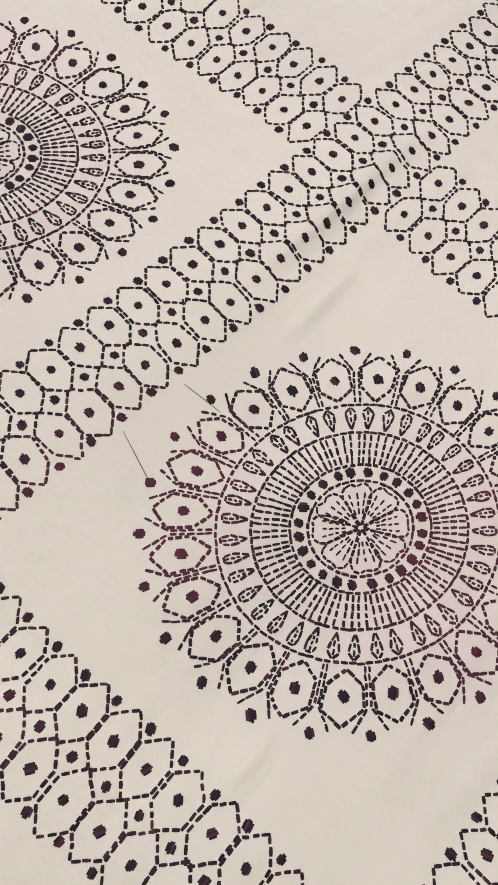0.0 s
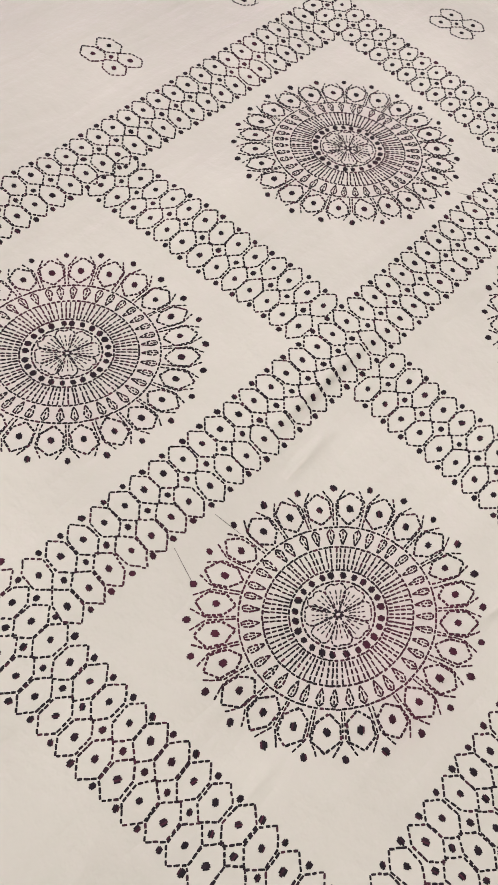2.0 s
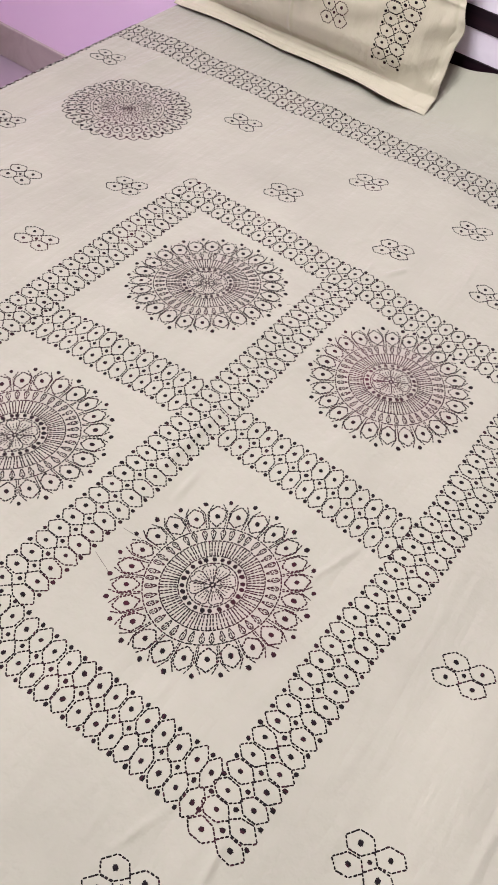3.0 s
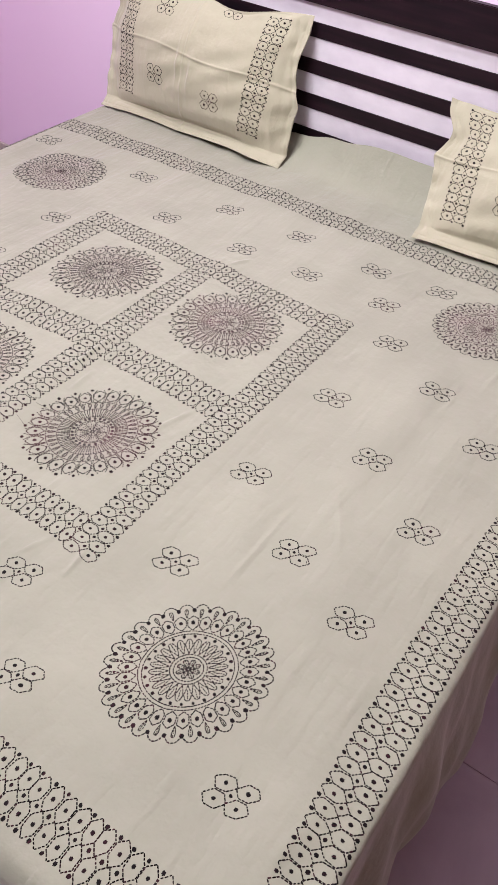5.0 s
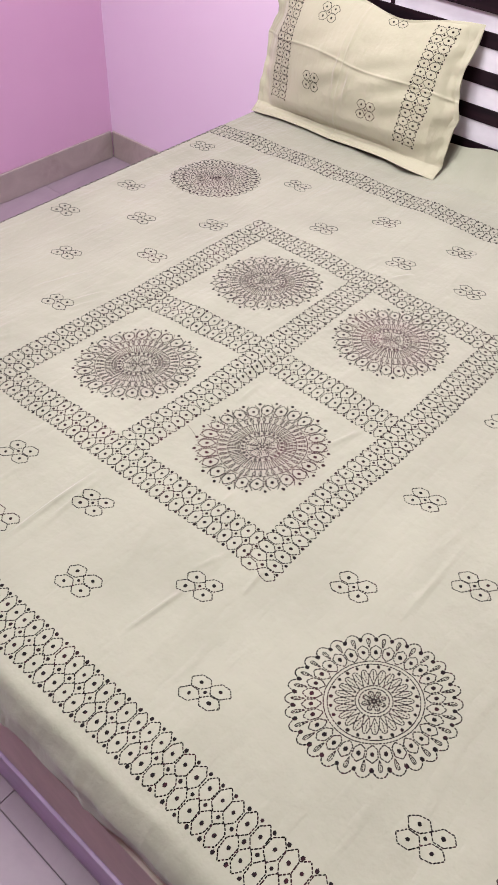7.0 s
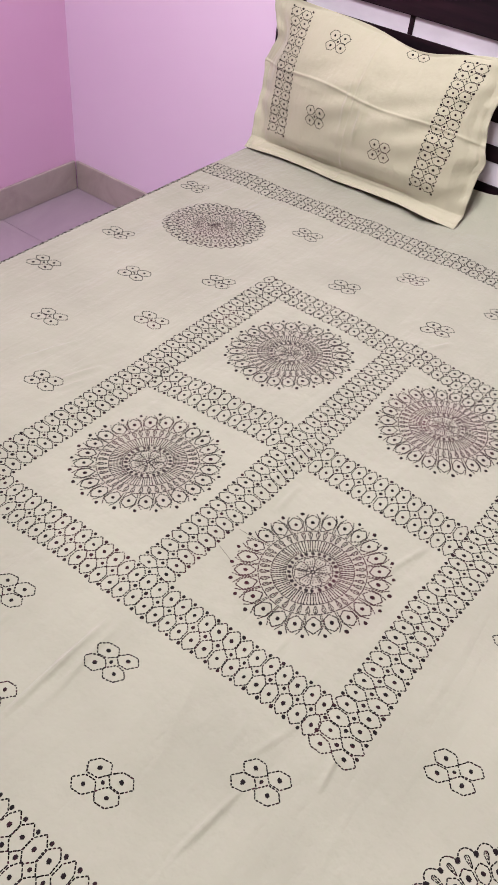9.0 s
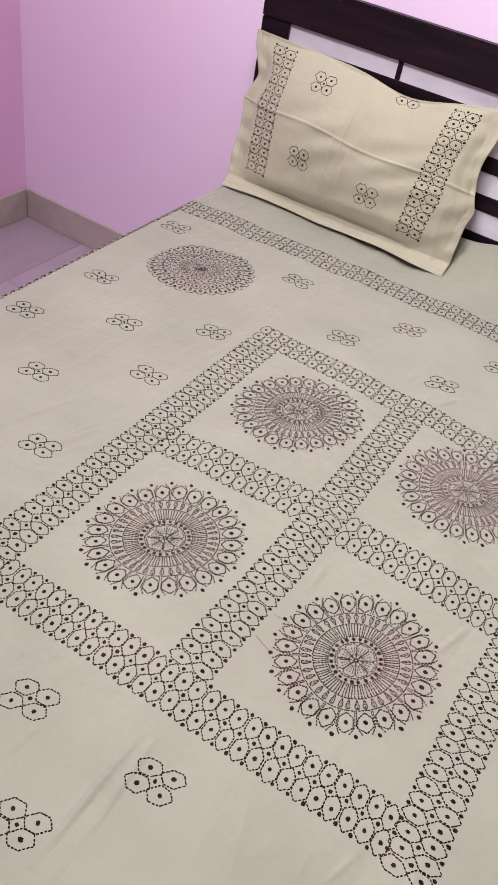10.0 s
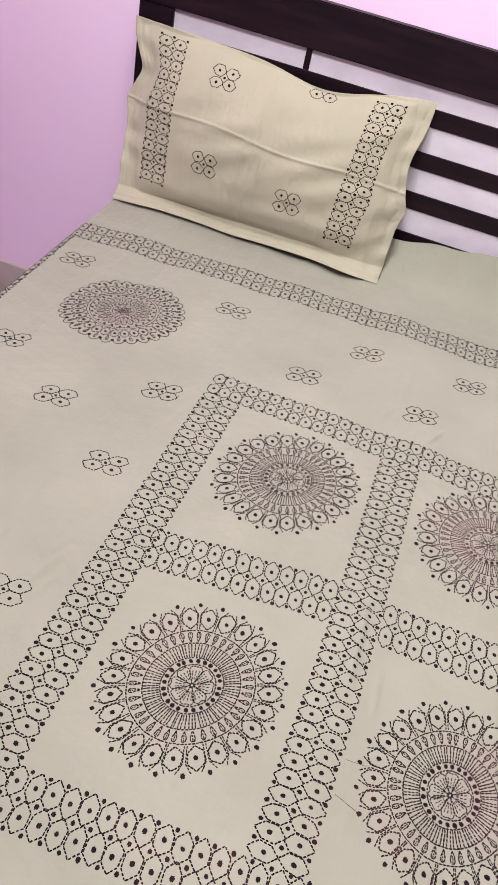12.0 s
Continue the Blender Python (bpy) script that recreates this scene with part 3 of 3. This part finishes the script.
    # each was drawn by hand: its centre and how it is stretched and turned
    for cx, cy, xx, xy, yx, yy in ((0.170, -0.190, 0.946, 0.175, -0.070, 1.045), (-0.161, -0.187, 0.967, 0.096, 0.041, 1.054),
                                   (-0.156, 0.207, 0.955, 0.235, -0.070, 1.012), (0.172, 0.219, 0.995, 0.030, 0.030, 1.030)):
        st = Stitches()
        medallion(st, lambda x, y: (cx + xx * x + xy * y, cy + yx * x + yy * y))
        st.build("medallion", on_sheet, cover, "black stitched round medallion with rays and hexagon rim")
    for cx, cy, xx, xy, yx, yy in ((0.602, -0.460, 0.959, 0.179, -0.020, 1.046), (-0.578, 0.489, 1, 0.085, 0.085, 1), (0.620, 0.576, 1, 0.085, 0.085, 1), (-0.60, -0.50, 1, 0.085, 0.085, 1)):
        st = Stitches()
        scalloped_medallion(st, lambda x, y: (cx + xx * x + xy * y, cy + yx * x + yy * y), 0.1137)
        st.build("scalloped_medallion", on_sheet, cover, "black stitched round medallion with scalloped edge")
    for pts in (((0.041, -0.203), (0.055, -0.203), (0.068, -0.199)), ((0.039, -0.248), (0.055, -0.255), (0.073, -0.258)), ((-0.036, 0.254), (-0.027, 0.262), (-0.017, 0.267))):
        st = Stitches()
        st.line(pts, step=0.05, fill=1.0, w=0.0003)
        st.build("loose_thread", on_sheet, cover, "loose thin thread tail")
    for c in MOTIFS:
        st = Stitches()
        motif(st, c)
        st.build("motif", on_sheet, cover, "black stitched motif of four hexagons")


# ---- pillows ----
HEM = 0.115


def pillow(bl, br, tl, tr, plump, sink, label, seed):
    bl, br, tl, tr = (np.array(c, float) for c in (bl, br, tl, tr))
    normal = np.cross(br - bl, tl - bl)
    normal /= np.linalg.norm(normal)
    # the bottom hem lies forward on the bed, the body rises behind it
    fl, fr = (c + np.array([0, 0.036, 0.022]) for c in (bl, br))
    width, height = np.linalg.norm(br - bl), np.linalg.norm(tl - bl)

    def surface(a, b, lift, back=False):
        a, b = np.asarray(a, float) / width, np.asarray(b, float) / height
        low, high = (np.clip(b / HEM, 0, 1))[..., None], (np.clip((b - HEM) / (1 - HEM), 0, 1))[..., None]
        near = bl + (fl - bl) * low + (tl - fl) * high
        far = br + (fr - br) * low + (tr - fr) * high
        base = near + (far - near) * a[..., None]
        wave = 0.012 * np.sin(9 * b + seed) + 0.008 * np.sin(23 * a + 11 * b)
        fa, fb = np.clip((a - 0.03 - wave) / (0.94 - 2 * wave), 0, 1), np.clip((b - 0.085 - 0.4 * wave) / (0.90 - 1.4 * wave), 0, 1)
        body = ((1 - np.abs(2 * fa - 1) ** 2.6) * (1 - np.abs(2 * fb - 1) ** 2.2)) ** 0.85
        if back:
            off = -0.001 - 0.034 * body
        else:
            off = plump * body + 0.001
            off = off + 0.007 * np.exp(-((b - 0.20 + 0.03 * np.sin(5 * a + seed)) / 0.055) ** 2) * body ** 0.5 - 0.009 * np.exp(-((b - 0.105 + 0.012 * np.sin(7 * a + seed)) / 0.022) ** 2) * np.clip(6 * a, 0, 1) * np.clip(5.2 - 6 * a, 0, 1)
            off = off - 0.003 * np.exp(-((a - 0.05 - wave) / 0.016) ** 2) - 0.003 * np.exp(-((a - 0.95 - wave) / 0.016) ** 2)
            off = off + 0.0020 * np.sin(17 * a - 12 * b + 3 * np.sin(6 * b)) * np.sin(13 * b + 5 * a + seed) + 0.0012 * np.sin(44 * b + 6 * np.sin(9 * a + seed)) * np.clip(np.abs(2 * a - 1), 0, 1) ** 2
            off = off + 0.0026 * np.sin(9 * a + 5 * b + seed) * np.sin(7 * b - 3 * a) + 0.0016 * np.sin(31 * a + 8 * np.sin(5 * b + seed)) * body
            off = off + 0.0024 * np.exp(-((b - 0.57 + 0.06 * (a - 0.5) + 0.008 * np.sin(14 * a)) / 0.008) ** 2) - 0.0010 * np.exp(-((b - 0.54 + 0.06 * (a - 0.5)) / 0.02) ** 2) + 0.0026 * np.exp(-((a - 0.46 - 0.05 * b) / 0.006) ** 2)
            off = off + 0.0060 * np.exp(-((a - 0.432 - 0.05 * b) / 0.010) ** 2) * np.exp(-((b - 0.5) / 0.16) ** 2) + 0.005 * np.exp(-((a - 0.492 - 0.07 * b) / 0.009) ** 2) * np.exp(-((b - 0.42) / 0.12) ** 2)
        off = off - 0.0016 * (np.exp(-((a - 0.978) / 0.004) ** 2) + np.exp(-((a - 0.022) / 0.004) ** 2) + np.exp(-((b - 0.035) / 0.006) ** 2)) * (0 if back else 1)
        rim = np.maximum(np.abs(2 * a - 1), np.abs(2 * b - 1)) ** 8
        off = off + rim * (0.007 * np.sin(9 * a + 7 * b + seed) + 0.002 * np.sin(31 * a - 22 * b) + 0.001 * np.sin(57 * b + 4 * a))
        off = off - np.clip((a - 0.86) / 0.14, 0, 1) ** 1.5 * 0.018 * np.clip(1.15 - b, 0, 1)
        top = np.clip(b, 0, 1) ** 3
        sag = top * (sink * np.exp(-((a - 0.66) / 0.17) ** 2) + 0.010 * np.sin(math.pi * np.clip(a, 0, 1)))
        notch = np.clip(1 - 5 * a, 0, 1) * (0.024 * np.exp(-((b - 0.77) / 0.10) ** 2) - 0.009 * np.exp(-((b - 0.59) / 0.05) ** 2)) + np.clip(5 * a - 4, 0, 1) * (0.010 * np.exp(-((b - 0.44) / 0.06) ** 2) - 0.014 * np.exp(-((b - 0.68) / 0.13) ** 2))
        lip = np.clip(1 - 6 * b, 0, 1) * 0.010 * np.sin(math.pi * np.clip(a, 0, 1)) * (1 + 0.5 * np.sin(9 * a + seed))
        return base + normal * (off + lift)[..., None] + ((lip - sag) / height)[..., None] * (tl - bl) + (notch / width)[..., None] * (br - bl)

    raised = lambda b: HEM + (1 - HEM) * (b * 1.02 - 0.02)
    ob = tagged(new("pillow"), label, "pillow", group="pillows on the bed")
    nu, nv = 260, 200
    a, b = np.meshgrid(np.linspace(0, width, nu), np.linspace(0, height, nv), indexing="ij")
    zero = np.zeros(a.size)
    front = surface(a.ravel(), b.ravel(), zero)
    back = surface(a.ravel(), b.ravel(), zero, True)
    f = grid_faces(nu, nv)
    faces = f.tolist() + (f[:, ::-1] + nu * nv).tolist()
    idx = np.arange(nu * nv).reshape(nu, nv)
    loop = idx[:, 0].tolist() + idx[-1, 1:].tolist() + idx[-2::-1, -1].tolist() + idx[0, -2:0:-1].tolist()
    for p, q in zip(loop, loop[1:] + loop[:1]):
        faces.append([q, p, p + nu * nv, q + nu * nv])
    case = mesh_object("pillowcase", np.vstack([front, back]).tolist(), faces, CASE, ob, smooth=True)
    place = lambda x, y, lift: surface(x, y, lift)
    for x0, x1 in ((0.130, 0.140), (0.825, 0.868)):
        st = Stitches()
        band(st, [(x0 * width, raised(0.10) * height), (x1 * width, raised(0.95) * height)], 0.0158)
        st.build("pillow_band", place, case, "black stitched band of hexagons and dots")
    for x, y in ((0.325, 0.31), (0.632, 0.245), (0.338, 0.82), (0.655, 0.985)):
        st = Stitches()
        motif(st, (x * width, raised(y) * height), 0.0235, 0.0145, 0.0, (-0.5,) if y > 0.9 else (-0.5, 0.5))
        st.build("motif", place, case, "black stitched motif of four hexagons")
    return ob


room()
bed()
mattress()
bedspread()
pillow((-0.797, 0.890, 0.552), (-0.152, 0.888, 0.556), (-0.826, 1.016, 0.914), (-0.156, 1.016, 0.922), 0.062, 0.028, "cream cotton pillow with black stitched bands leaning on the headboard", 0.6)
pillow((0.318, 0.803, 0.560), (0.930, 0.850, 0.560), (0.262, 1.012, 0.830), (0.900, 1.012, 0.850), 0.050, 0.012, "cream cotton pillow slumped lower against the headboard slats", 2.1)
for x, y, turn, length in ((0.449, -0.812, 40, 0.018), (0.505, -0.824, 35, 0.018), (0.494, -0.850, 80, 0.022), (1.070, -0.355, 20, 0.009)):
    floor_scrap(x, y, turn, length)
